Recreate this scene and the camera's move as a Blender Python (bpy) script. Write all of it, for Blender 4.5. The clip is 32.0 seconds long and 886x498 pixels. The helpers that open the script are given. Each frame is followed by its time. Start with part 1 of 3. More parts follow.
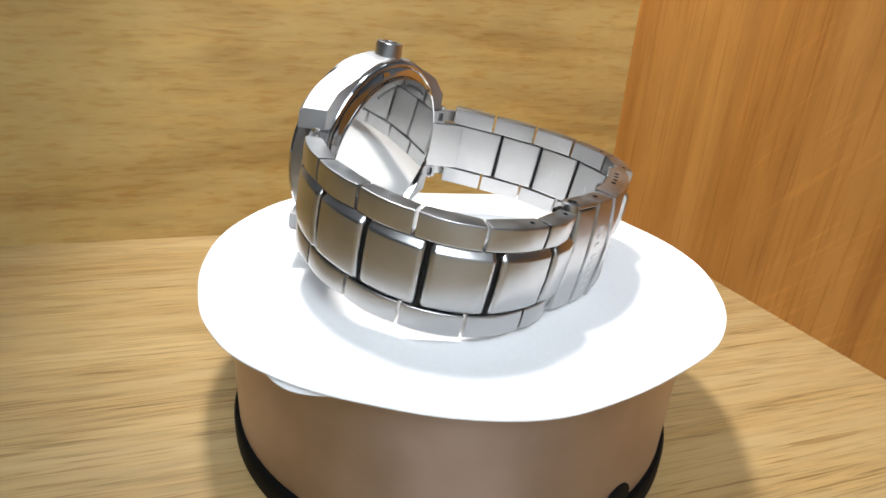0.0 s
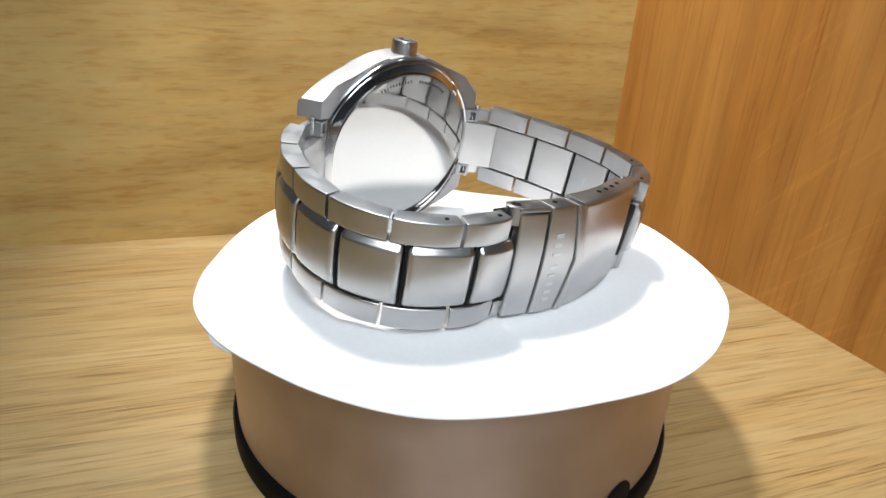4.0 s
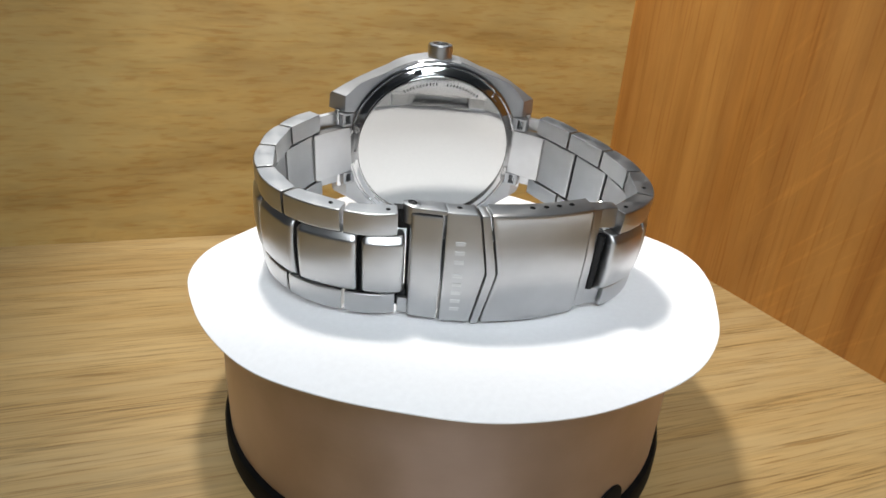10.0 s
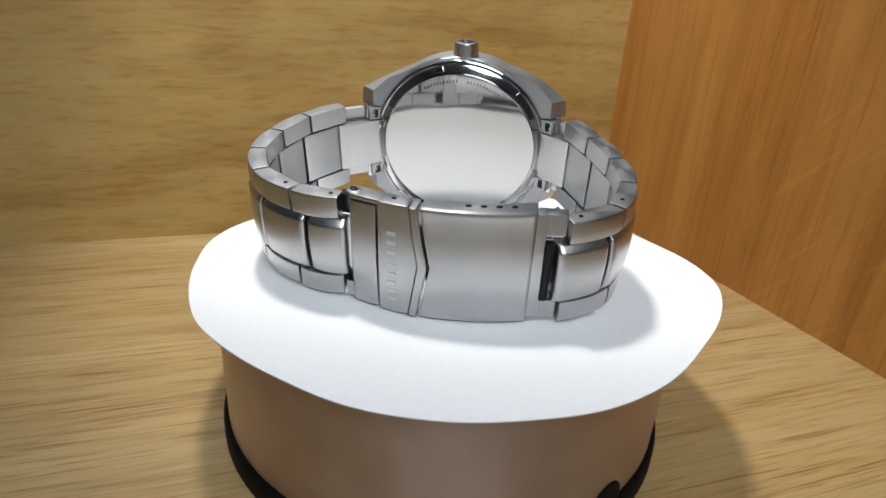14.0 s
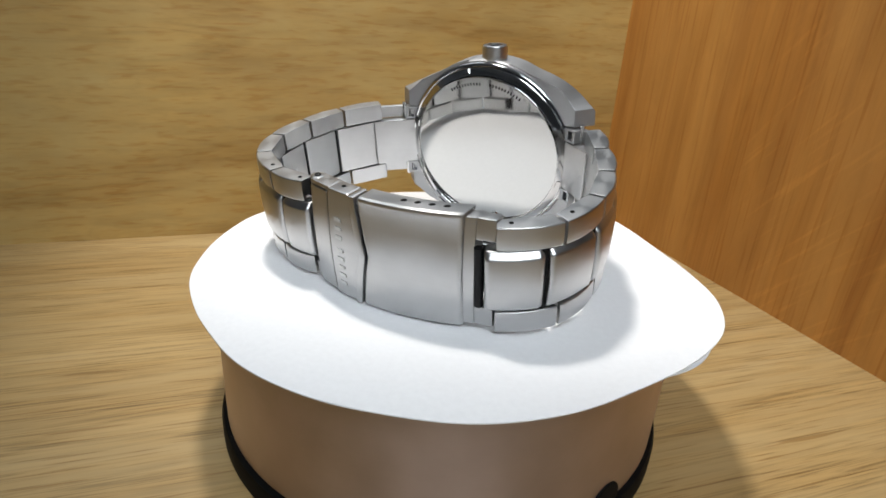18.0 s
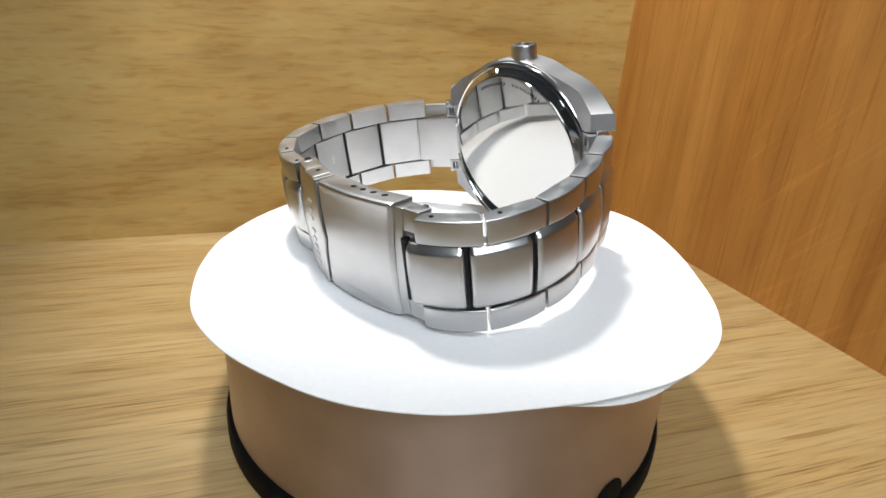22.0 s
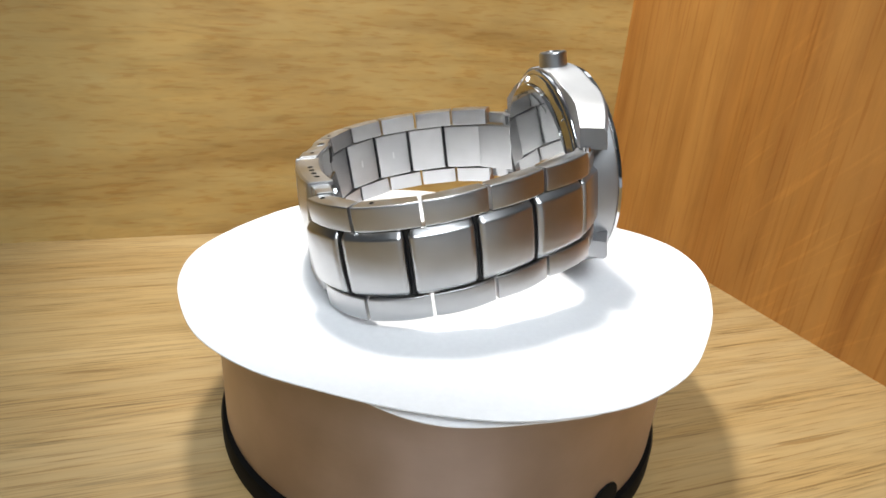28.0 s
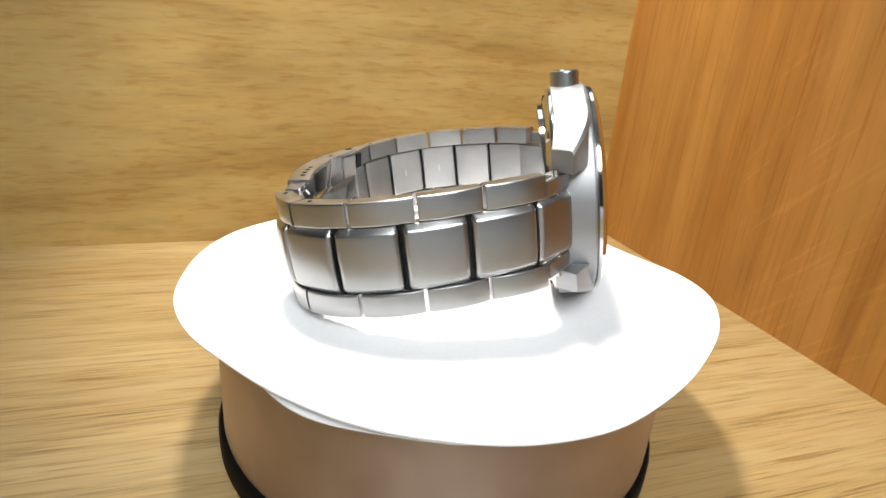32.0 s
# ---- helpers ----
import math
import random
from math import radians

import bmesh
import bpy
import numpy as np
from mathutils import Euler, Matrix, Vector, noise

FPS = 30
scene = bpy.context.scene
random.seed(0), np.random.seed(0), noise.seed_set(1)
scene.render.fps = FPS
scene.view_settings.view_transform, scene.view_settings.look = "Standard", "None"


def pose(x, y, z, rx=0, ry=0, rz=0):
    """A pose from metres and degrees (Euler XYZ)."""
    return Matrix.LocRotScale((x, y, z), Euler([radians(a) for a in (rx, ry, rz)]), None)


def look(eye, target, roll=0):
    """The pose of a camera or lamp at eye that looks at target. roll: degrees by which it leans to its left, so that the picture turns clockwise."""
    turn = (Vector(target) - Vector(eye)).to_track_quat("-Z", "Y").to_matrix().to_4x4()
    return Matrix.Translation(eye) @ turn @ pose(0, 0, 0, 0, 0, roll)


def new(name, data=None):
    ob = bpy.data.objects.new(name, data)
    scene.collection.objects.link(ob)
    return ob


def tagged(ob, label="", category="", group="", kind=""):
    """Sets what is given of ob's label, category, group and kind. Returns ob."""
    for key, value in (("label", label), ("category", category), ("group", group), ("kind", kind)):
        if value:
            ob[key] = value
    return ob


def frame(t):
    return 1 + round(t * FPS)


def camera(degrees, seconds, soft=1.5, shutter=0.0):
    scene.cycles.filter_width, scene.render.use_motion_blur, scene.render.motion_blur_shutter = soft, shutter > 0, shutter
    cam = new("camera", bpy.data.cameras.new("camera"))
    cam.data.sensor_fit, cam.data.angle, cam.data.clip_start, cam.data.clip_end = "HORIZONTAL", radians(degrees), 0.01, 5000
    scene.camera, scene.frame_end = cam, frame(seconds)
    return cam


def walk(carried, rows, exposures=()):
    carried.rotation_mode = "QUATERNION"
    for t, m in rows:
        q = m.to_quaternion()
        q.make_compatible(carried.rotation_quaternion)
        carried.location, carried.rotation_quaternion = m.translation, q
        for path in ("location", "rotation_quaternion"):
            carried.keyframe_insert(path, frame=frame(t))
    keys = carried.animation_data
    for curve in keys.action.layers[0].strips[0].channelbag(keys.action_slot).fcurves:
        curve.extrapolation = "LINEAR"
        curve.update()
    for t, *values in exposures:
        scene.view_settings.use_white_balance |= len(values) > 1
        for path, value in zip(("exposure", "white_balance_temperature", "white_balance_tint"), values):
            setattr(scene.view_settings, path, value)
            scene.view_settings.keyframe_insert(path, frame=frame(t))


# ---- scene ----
cam = camera(78.43, 32.0, 1.65)
PATH = [
    # path rows
    (0, pose(-0.04106, -0.10969, 0.08132, 67.773, -3.258, -17.331)),
    (0.5, pose(-0.04099, -0.10930, 0.08115, 67.682, -3.236, -17.497)),
    (1, pose(-0.04061, -0.10904, 0.08095, 67.628, -3.251, -17.672)),
    (1.5, pose(-0.04039, -0.10933, 0.08110, 67.505, -3.119, -17.617)),
    (2, pose(-0.04033, -0.10915, 0.08126, 67.374, -3.101, -17.686)),
    (2.5, pose(-0.04051, -0.10917, 0.08131, 67.557, -3.267, -17.732)),
    (3, pose(-0.04038, -0.10888, 0.08127, 67.456, -3.036, -17.727)),
    (3.5, pose(-0.04041, -0.10902, 0.08129, 67.463, -2.841, -17.603)),
    (5.5, pose(-0.04003, -0.10933, 0.08136, 67.554, -2.581, -17.492)),
    (6, pose(-0.04008, -0.10932, 0.08144, 67.531, -2.686, -17.416)),
    (6.5, pose(-0.03991, -0.10956, 0.08162, 67.702, -2.797, -17.372)),
    (7, pose(-0.03962, -0.10973, 0.08154, 67.670, -2.709, -17.336)),
    (7.5, pose(-0.03977, -0.10960, 0.08161, 67.687, -2.837, -17.344)),
    (8, pose(-0.03989, -0.10938, 0.08153, 67.675, -2.961, -17.437)),
    (8.5, pose(-0.03998, -0.10949, 0.08162, 67.675, -3.036, -17.350)),
    (9, pose(-0.03981, -0.10956, 0.08174, 67.766, -3.263, -17.510)),
    (9.5, pose(-0.03984, -0.10945, 0.08157, 67.789, -3.326, -17.529)),
    (10, pose(-0.03973, -0.10934, 0.08148, 67.715, -3.270, -17.619)),
    (10.5, pose(-0.03952, -0.10934, 0.08157, 67.785, -3.445, -17.700)),
    (11, pose(-0.03923, -0.10974, 0.08162, 67.644, -3.090, -17.505)),
    (11.5, pose(-0.03944, -0.10936, 0.08117, 67.545, -2.981, -17.564)),
    (12, pose(-0.03947, -0.10947, 0.08121, 67.751, -3.063, -17.596)),
    (12.5, pose(-0.03941, -0.10939, 0.08102, 67.703, -3.002, -17.671)),
    (13, pose(-0.03918, -0.10950, 0.08110, 67.575, -2.945, -17.720)),
    (13.5, pose(-0.03921, -0.10934, 0.08130, 67.400, -2.867, -17.662)),
    (14, pose(-0.03935, -0.10927, 0.08151, 67.375, -3.040, -17.815)),
    (14.5, pose(-0.03936, -0.10953, 0.08108, 67.591, -3.039, -17.713)),
    (16.5, pose(-0.03949, -0.10962, 0.08114, 67.533, -3.290, -17.710)),
    (17, pose(-0.03940, -0.10949, 0.08123, 67.479, -3.295, -17.738)),
    (17.5, pose(-0.03948, -0.10954, 0.08117, 67.480, -3.224, -17.788)),
    (18, pose(-0.03940, -0.10951, 0.08131, 67.545, -3.278, -17.795)),
    (18.5, pose(-0.03949, -0.10950, 0.08141, 67.468, -3.215, -17.789)),
    (19, pose(-0.03931, -0.10974, 0.08154, 67.458, -3.102, -17.720)),
    (19.5, pose(-0.03938, -0.10964, 0.08132, 67.638, -3.245, -17.681)),
    (20, pose(-0.03943, -0.10962, 0.08131, 67.539, -3.284, -17.692)),
    (20.5, pose(-0.03957, -0.10955, 0.08117, 67.490, -3.135, -17.634)),
    (21, pose(-0.03938, -0.10974, 0.08116, 67.306, -2.775, -17.501)),
    (21.5, pose(-0.03933, -0.10979, 0.08118, 67.302, -2.716, -17.496)),
    (22, pose(-0.03951, -0.10974, 0.08101, 67.444, -3.025, -17.578)),
    (22.5, pose(-0.03951, -0.10966, 0.08087, 67.239, -2.832, -17.620)),
    (23, pose(-0.03942, -0.10966, 0.08075, 67.255, -2.830, -17.616)),
    (23.5, pose(-0.03918, -0.10985, 0.08102, 67.231, -2.759, -17.541)),
    (24, pose(-0.03922, -0.10968, 0.08074, 67.101, -2.662, -17.587)),
    (24.5, pose(-0.03931, -0.10964, 0.08092, 67.124, -2.866, -17.678)),
    (25, pose(-0.03924, -0.10963, 0.08124, 67.226, -3.060, -17.733)),
    (25.5, pose(-0.03935, -0.10989, 0.08088, 67.504, -3.163, -17.607)),
    (27.5, pose(-0.03939, -0.11003, 0.08076, 67.724, -3.368, -17.583)),
    (28, pose(-0.03975, -0.10986, 0.08079, 67.863, -3.649, -17.746)),
    (28.5, pose(-0.03988, -0.10988, 0.08067, 68.077, -3.683, -17.674)),
    (29, pose(-0.04023, -0.10980, 0.08111, 68.219, -3.863, -17.663)),
    (29.5, pose(-0.04014, -0.10981, 0.08153, 68.264, -4.003, -17.644)),
    (30, pose(-0.04013, -0.10997, 0.08151, 68.412, -3.982, -17.509)),
    (30.5, pose(-0.04027, -0.10996, 0.08166, 68.468, -4.070, -17.489)),
    (31, pose(-0.04020, -0.11006, 0.08155, 68.617, -4.041, -17.458)),
    (31.5, pose(-0.03996, -0.10986, 0.08199, 68.592, -4.175, -17.493)),
    (32, pose(-0.03992, -0.10963, 0.08243, 68.504, -4.376, -17.567)),
    # end rows
]
EXPOSURES = [(0, 0.04, 6500, 10), (3.5, 0.0, 6550, 10), (6, -0.09, 6600, 10), (9, -0.15, 6650, 10), (11, -0.46, 6560, 10), (12, -0.51, 6530, 10), (17, -0.51, 6540, 10),
             (18, -0.44, 6600, 10), (19, -0.35, 6700, 10), (21, -0.24, 6700, 10), (22, -0.17, 6650, 10), (25, -0.15, 6600, 10), (28, -0.02, 6550, 10), (31, 0.05, 6750, 10), (32, 0.16, 6950, 10)]
walk(cam, PATH, EXPOSURES)

# ---- world, lamps, exposure ----
world = bpy.data.worlds.new("world")
world.use_nodes = True
scene.world = world
world.node_tree.nodes["Background"].inputs[0].default_value = (0.55, 0.62, 0.75, 1)
world.node_tree.nodes["Background"].inputs[1].default_value = 0.15


def lamp(name, place, target, size, watts, colour):
    data = bpy.data.lights.new(name, "AREA")
    data.shape, data.size, data.energy, data.color = "DISK", size, watts, colour
    ob = new(name, data)
    ob.matrix_world = look(place, target)
    return ob


spot = bpy.data.lights.new("shelf_spot", "SPOT")
spot.energy, spot.color, spot.shadow_soft_size, spot.spot_size, spot.spot_blend = 5.0, (1.0, 0.965, 0.92), 0.018, radians(62), 0.5
new("shelf_spot", spot).matrix_world = look((-0.036, 0.050, 0.34), (0.052, 0.098, 0.0))
# soft cool fill lamp added in front; no source for it is in view
lamp("front_fill", (-0.15, -0.84, 0.95), (0.0, 0.0, 0.06), 0.7, 15.5, (0.86, 0.935, 1.0))
# unseen lamp added high behind the back panel to whiten the link rims
lamp("rim_fill", (0.05, 1.30, 1.70), (0.05, 1.0, 0.0), 1.8, 15.0, (0.86, 0.935, 1.0))

# ---- measures, in metres ----
MM = 0.001
WALL_Y = 0.1224          # back panel
WALL_X = 0.1248          # side panel
FLOOR_Z = -0.0055        # oak board; the drum stands on its foot ring
TOP_Z = 0.0322           # top of the paper
TURN = 4.9257            # turn of the table, degrees a second, clockwise from above


# ---- material helpers ----
def material(name):
    m = bpy.data.materials.new(name)
    m.use_nodes = True
    nt = m.node_tree
    return m, nt, nt.nodes["Principled BSDF"]


def node(nt, kind, **values):
    n = nt.nodes.new(kind)
    for key, v in values.items():
        if key in n.inputs:
            n.inputs[key].default_value = v
    return n


def coords(nt, scale, rot=(0, 0, 0), source="Object"):
    tc = nt.nodes.new("ShaderNodeTexCoord")
    out = tc.outputs[source]
    for key, v in (("Rotation", rot), ("Scale", scale)):      # turned first, then stretched
        mp = nt.nodes.new("ShaderNodeMapping")
        mp.inputs[key].default_value = v
        nt.links.new(out, mp.inputs["Vector"])
        out = mp.outputs[0]
    return out


def noise_tex(nt, vec, scale, detail=4.0, rough=0.55, distortion=0.0):
    n = node(nt, "ShaderNodeTexNoise", Scale=scale, Detail=detail, Roughness=rough, Distortion=distortion)
    nt.links.new(vec, n.inputs["Vector"])
    return n.outputs["Fac"]


def ramp(nt, fac, stops):
    r = nt.nodes.new("ShaderNodeValToRGB")
    el = r.color_ramp.elements
    while len(el) < len(stops):
        el.new(0.5)
    for e, (p, c) in zip(el, stops):
        e.position, e.color = p, (*c, 1) if len(c) == 3 else c
    nt.links.new(fac, r.inputs[0])
    return r.outputs[0]


def mix(nt, fac, a, b, mode="MIX"):
    m = nt.nodes.new("ShaderNodeMix")
    m.data_type, m.blend_type = "RGBA", mode
    for sock, v in ((m.inputs[0], fac), (m.inputs[6], a), (m.inputs[7], b)):
        if isinstance(v, (int, float)):
            sock.default_value = v
        elif isinstance(v, tuple):
            sock.default_value = (*v, 1)
        else:
            nt.links.new(v, sock)
    return m.outputs[2]


def bump(nt, bsdf, height, strength, distance):
    b = node(nt, "ShaderNodeBump", Strength=strength, Distance=distance)
    nt.links.new(height, b.inputs["Height"])
    nt.links.new(b.outputs[0], bsdf.inputs["Normal"])


def grey(v):
    return (v, v, v)


# ---- materials ----
def oak(name, pale, mid, dark, along, layers, rot=(0, 0, 0), pore=(0.30, 0.42, 0.6), flecks=None, rough=0.42, relief=0.3, lines=(), blotch=0.7):
    """Oiled oak: broad bands, streaks and short dark pores, all stretched along one axis.
    layers: (waves along, waves across, a metre) for bands, streaks and pores, with the streaks' strength."""
    m, nt, b = material(name)

    def stretched(k, other):
        s = [other] * 3
        s[along] = k
        return coords(nt, s, rot)
    (ba, bc), (sa, sc, strength), (pa, pc) = layers
    bands = noise_tex(nt, stretched(ba, bc), 1.0, 3, 0.5, 0.8)
    streaks = noise_tex(nt, stretched(sa, sc), 1.0, 4, 0.6, 0.5)
    pores = noise_tex(nt, stretched(pa, pc), 1.0, 2, 0.5, 0.1)
    base = ramp(nt, bands, [(0.30, dark), (0.48, mid), (0.68, pale)])
    fine = ramp(nt, streaks, [(0.28, (0.70, 0.63, 0.55)), (0.46, grey(0.97)), (0.72, (1.06, 1.05, 1.03))])
    col = mix(nt, strength, base, fine, "MULTIPLY")
    hole = ramp(nt, pores, [(pore[0], (pore[2], pore[2] * 0.9, pore[2] * 0.78)), (pore[1], grey(1.0))])
    col = mix(nt, 1.0, col, hole, "MULTIPLY")
    patch = noise_tex(nt, stretched(22.0, 75.0), 1.0, 6, 0.68, 0.6)
    col = mix(nt, blotch, col, ramp(nt, patch, [(0.3, (0.84, 0.81, 0.75)), (0.7, (1.1, 1.09, 1.06))]), "MULTIPLY")
    for la, lc, depth in lines:      # thin dark growth lines, broken here and there
        wavy = noise_tex(nt, stretched(la, lc), 1.0, 5, 0.55, 0.3)
        thin = ramp(nt, wavy, [(0.36, grey(1.0)), (0.395, grey(1 - depth)), (0.43, grey(1.0)), (0.475, grey(1.0)), (0.50, grey(1 - depth)), (0.53, grey(1.0)),
                               (0.575, grey(1.0)), (0.605, grey(1 - depth)), (0.635, grey(1.0))])
        broken = ramp(nt, noise_tex(nt, stretched(la * 2.5, lc * 0.6), 1.0, 2, 0.5), [(0.40, grey(0.1)), (0.60, grey(1.0))])
        col = mix(nt, broken, col, mix(nt, 1.0, col, mix(nt, 0.6, thin, mix(nt, 1.0, thin, (1.0, 0.93, 0.80), "MULTIPLY")), "MULTIPLY"))
    if flecks:      # silvery rays across the grain
        ray = noise_tex(nt, coords(nt, (30.0, 560.0, 30.0), (radians(flecks[1]), 0, 0)), 1.0, 1, 0.4)
        where = noise_tex(nt, coords(nt, (14.0, 14.0, 14.0)), 1.0, 2, 0.5)
        shine = mix(nt, 1.0, ramp(nt, ray, [(0.58, grey(0.0)), (0.70, grey(1.0))]), ramp(nt, where, [(0.50, grey(0.0)), (0.60, grey(1.0))]), "MULTIPLY")
        col = mix(nt, 1.0, col, mix(nt, shine, (1.0, 1.0, 1.0), (1 + flecks[0], 1 + flecks[0], 1 + flecks[0] * 0.8)), "MULTIPLY")
    nt.links.new(col, b.inputs["Base Color"])
    nt.links.new(ramp(nt, streaks, [(0.3, grey(rough + 0.1)), (0.7, grey(rough - 0.05))]), b.inputs["Roughness"])
    bump(nt, b, hole, relief, 0.0002)
    return m


OAK_FLOOR = oak("oak_top", (0.445, 0.323, 0.158), (0.419, 0.299, 0.140), (0.385, 0.266, 0.119), 0,
                ((3.0, 60.0), (40.0, 620.0, 0.20), (42.0, 1300.0)), (0, 0, radians(1)), (0.33, 0.43, 0.68), relief=0.3, lines=((6.0, 150.0, 0.16), (8.0, 380.0, 0.40)), blotch=0.22)
OAK_BACK = oak("oak_back", (0.440, 0.318, 0.124), (0.396, 0.272, 0.098), (0.300, 0.190, 0.062), 0,
               ((6.0, 44.0), (30.0, 260.0, 0.22), (90.0, 620.0)), (0, radians(1.5), 0), (0.34, 0.47, 0.90), relief=0.06, lines=((7.0, 50.0, 0.14), (24.0, 200.0, 0.07)), blotch=0.5)
OAK_SIDE = oak("oak_side", (0.440, 0.218, 0.056), (0.398, 0.187, 0.044), (0.335, 0.146, 0.032), 2,
               ((3.0, 40.0), (7.0, 260.0, 0.38), (26.0, 800.0)), (0, 0, 0), (0.32, 0.44, 0.86), flecks=(0.13, -40), relief=0.08, lines=((4.0, 90.0, 0.10),))


def steel(name, colour, rough, aniso, axis="Z", fine=True, streak=(160.0, 160.0, 2600.0)):
    m, nt, b = material(name)
    b.inputs["Metallic"].default_value = 1.0
    b.inputs["Base Color"].default_value = (*colour, 1)
    b.inputs["Roughness"].default_value = rough
    if aniso:
        b.inputs["Anisotropic"].default_value = aniso
        b.inputs["Anisotropic Rotation"].default_value = 0.25     # brushed round, gloss spread across
        tan = nt.nodes.new("ShaderNodeTangent")
        tan.direction_type, tan.axis = "RADIAL", axis
        nt.links.new(tan.outputs[0], b.inputs["Tangent"])
    if fine:
        line = noise_tex(nt, coords(nt, streak), 1.0, 1, 0.5)
        wear = noise_tex(nt, coords(nt, (110.0, 110.0, 110.0)), 1.0, 3, 0.5)
        nt.links.new(ramp(nt, wear, [(0.3, grey(rough * 0.95)), (0.7, grey(rough * 1.06))]), b.inputs["Roughness"])
        tone = mix(nt, 0.75, ramp(nt, line, [(0.3, tuple(c * 0.97 for c in colour)), (0.7, tuple(c * 1.03 for c in colour))]),
                   ramp(nt, wear, [(0.3, tuple(c * 0.90 for c in colour)), (0.7, tuple(c * 1.09 for c in colour))]))
        nt.links.new(tone, b.inputs["Base Color"])
    return m


STEEL = steel("brushed_steel", (0.535, 0.534, 0.534), 0.305, 0.35, streak=(30.0, 30.0, 1600.0))
# near-black: shade painted into link and hinge gaps, and dark etched marks
SHADE_AND_ETCH = steel("shade_and_etch_steel", (0.035, 0.035, 0.036), 0.55, 0.0, streak=(500.0, 500.0, 500.0))
STEEL_EDGE = steel("satin_case_steel", (0.43, 0.434, 0.442), 0.50, 0.0, streak=(500.0, 500.0, 500.0))
POLISHED = steel("polished_steel", (0.66, 0.66, 0.66), 0.09, 0.0, fine=False)
MIRROR = steel("case_back_steel", (0.54, 0.54, 0.53), 0.055, 0.0, fine=False)
smear_nt = MIRROR.node_tree
smear = mix(smear_nt, 0.5, noise_tex(smear_nt, coords(smear_nt, (180.0, 180.0, 180.0)), 1.0, 5, 0.65), noise_tex(smear_nt, coords(smear_nt, (900.0, 900.0, 900.0)), 1.0, 3, 0.6))
smear_nt.links.new(ramp(smear_nt, smear, [(0.40, grey(0.03)), (0.66, grey(0.09))]), smear_nt.nodes["Principled BSDF"].inputs["Roughness"])
TIN = steel("brushed_tin", (0.53, 0.44, 0.41), 0.44, 0.55, streak=(60.0, 60.0, 3200.0))


def plain(name, colour, rough, vary=0.1, scale=300.0, metal=0.0, relief=0.0, gloss=0.5):
    m, nt, b = material(name)
    n = noise_tex(nt, coords(nt, (scale, scale, scale)), 1.0, 4, 0.6)
    lo, hi = tuple(c * (1 - vary) for c in colour), tuple(min(c * (1 + vary), 1.0) for c in colour)
    nt.links.new(ramp(nt, n, [(0.3, lo), (0.7, hi)]), b.inputs["Base Color"])
    b.inputs["Roughness"].default_value, b.inputs["Metallic"].default_value, b.inputs["Specular IOR Level"].default_value = rough, metal, gloss
    if relief:
        bump(nt, b, n, 0.3, relief)
    return m


PAPER = plain("white_paper", (0.87, 0.88, 0.90), 0.75, 0.02, 900.0, relief=0.00002)
RUBBER = plain("black_rubber", (0.004, 0.004, 0.004), 0.6, 0.25, 500.0, gloss=0.08)
DARK = plain("dark_gap", (0.006, 0.006, 0.006), 0.6, 0.2, gloss=0.08)
ETCH = plain("pale_etching", (0.66, 0.66, 0.65), 0.6, 0.05, metal=0.3)
GLASS_DARK = plain("dark_dial", (0.03, 0.03, 0.035), 0.15, 0.1)
WALL_PAINT = plain("room_paint", (0.42, 0.43, 0.45), 0.85, 0.05, 6.0)
CEIL_PAINT = plain("ceiling_paint", (0.80, 0.80, 0.79), 0.9, 0.03, 6.0)


# ---- mesh helpers ----
def weigh_normals(me, angle=44):
    """Smooth over small bevels while large faces stay flat: corner normals weighted by face area."""
    lim = math.cos(radians(angle))
    at = [[] for _ in me.vertices]
    faces = [(f.normal.copy(), f.area) for f in me.polygons]
    for f in me.polygons:
        for v in f.vertices:
            at[v].append(f.index)
    out = []
    for f in me.polygons:
        n = faces[f.index][0]
        for v in f.vertices:
            acc = Vector((0, 0, 0))
            for g in at[v]:
                if faces[g][0].dot(n) > lim:
                    acc += faces[g][0] * faces[g][1]
            out.append(acc.normalized() if acc.length > 0 else n)
    me.normals_split_custom_set(out)


def link_mesh(name, bm, mat, smooth=True):
    bmesh.ops.recalc_face_normals(bm, faces=bm.faces[:])
    me = bpy.data.meshes.new(name)
    bm.to_mesh(me)
    bm.free()
    me.materials.append(mat)
    if smooth:
        me.shade_smooth()
        weigh_normals(me)
    return me


def part(name, bm, mat, parent=None, label="", smooth=True):
    ob = new(name, link_mesh(name, bm, mat, smooth))
    if parent:
        ob.parent = parent
    if label:
        tagged(ob, label)
    return ob


def thing(name, label, category, group="", place=None):
    ob = tagged(new(name), label, category, group)
    ob.empty_display_size = 0.01
    if place:
        ob.matrix_world = place
    return ob


def box(bm, x0, x1, y0, y1, z0, z1, m=None):
    vs = [bm.verts.new(Vector((x, y, z)) if m is None else m @ Vector((x, y, z)))
          for x in (x0, x1) for y in (y0, y1) for z in (z0, z1)]
    for q in ((0, 1, 3, 2), (4, 6, 7, 5), (0, 4, 5, 1), (2, 3, 7, 6), (0, 2, 6, 4), (1, 5, 7, 3)):
        bm.faces.new([vs[i] for i in q])
    return vs


def bevel(bm, width, segments=2, angle=30):
    es = [e for e in bm.edges if len(e.link_faces) == 2 and e.calc_face_angle(0) > radians(angle)]
    bmesh.ops.bevel(bm, geom=es, offset=width, segments=segments, profile=0.6, affect="EDGES", clamp_overlap=True)


def rbox(x0, x1, y0, y1, z0, z1, width=0.0, m=None, segments=2):
    bm = bmesh.new()
    box(bm, x0, x1, y0, y1, z0, z1, m)
    if width:
        bevel(bm, width, segments)
    return bm


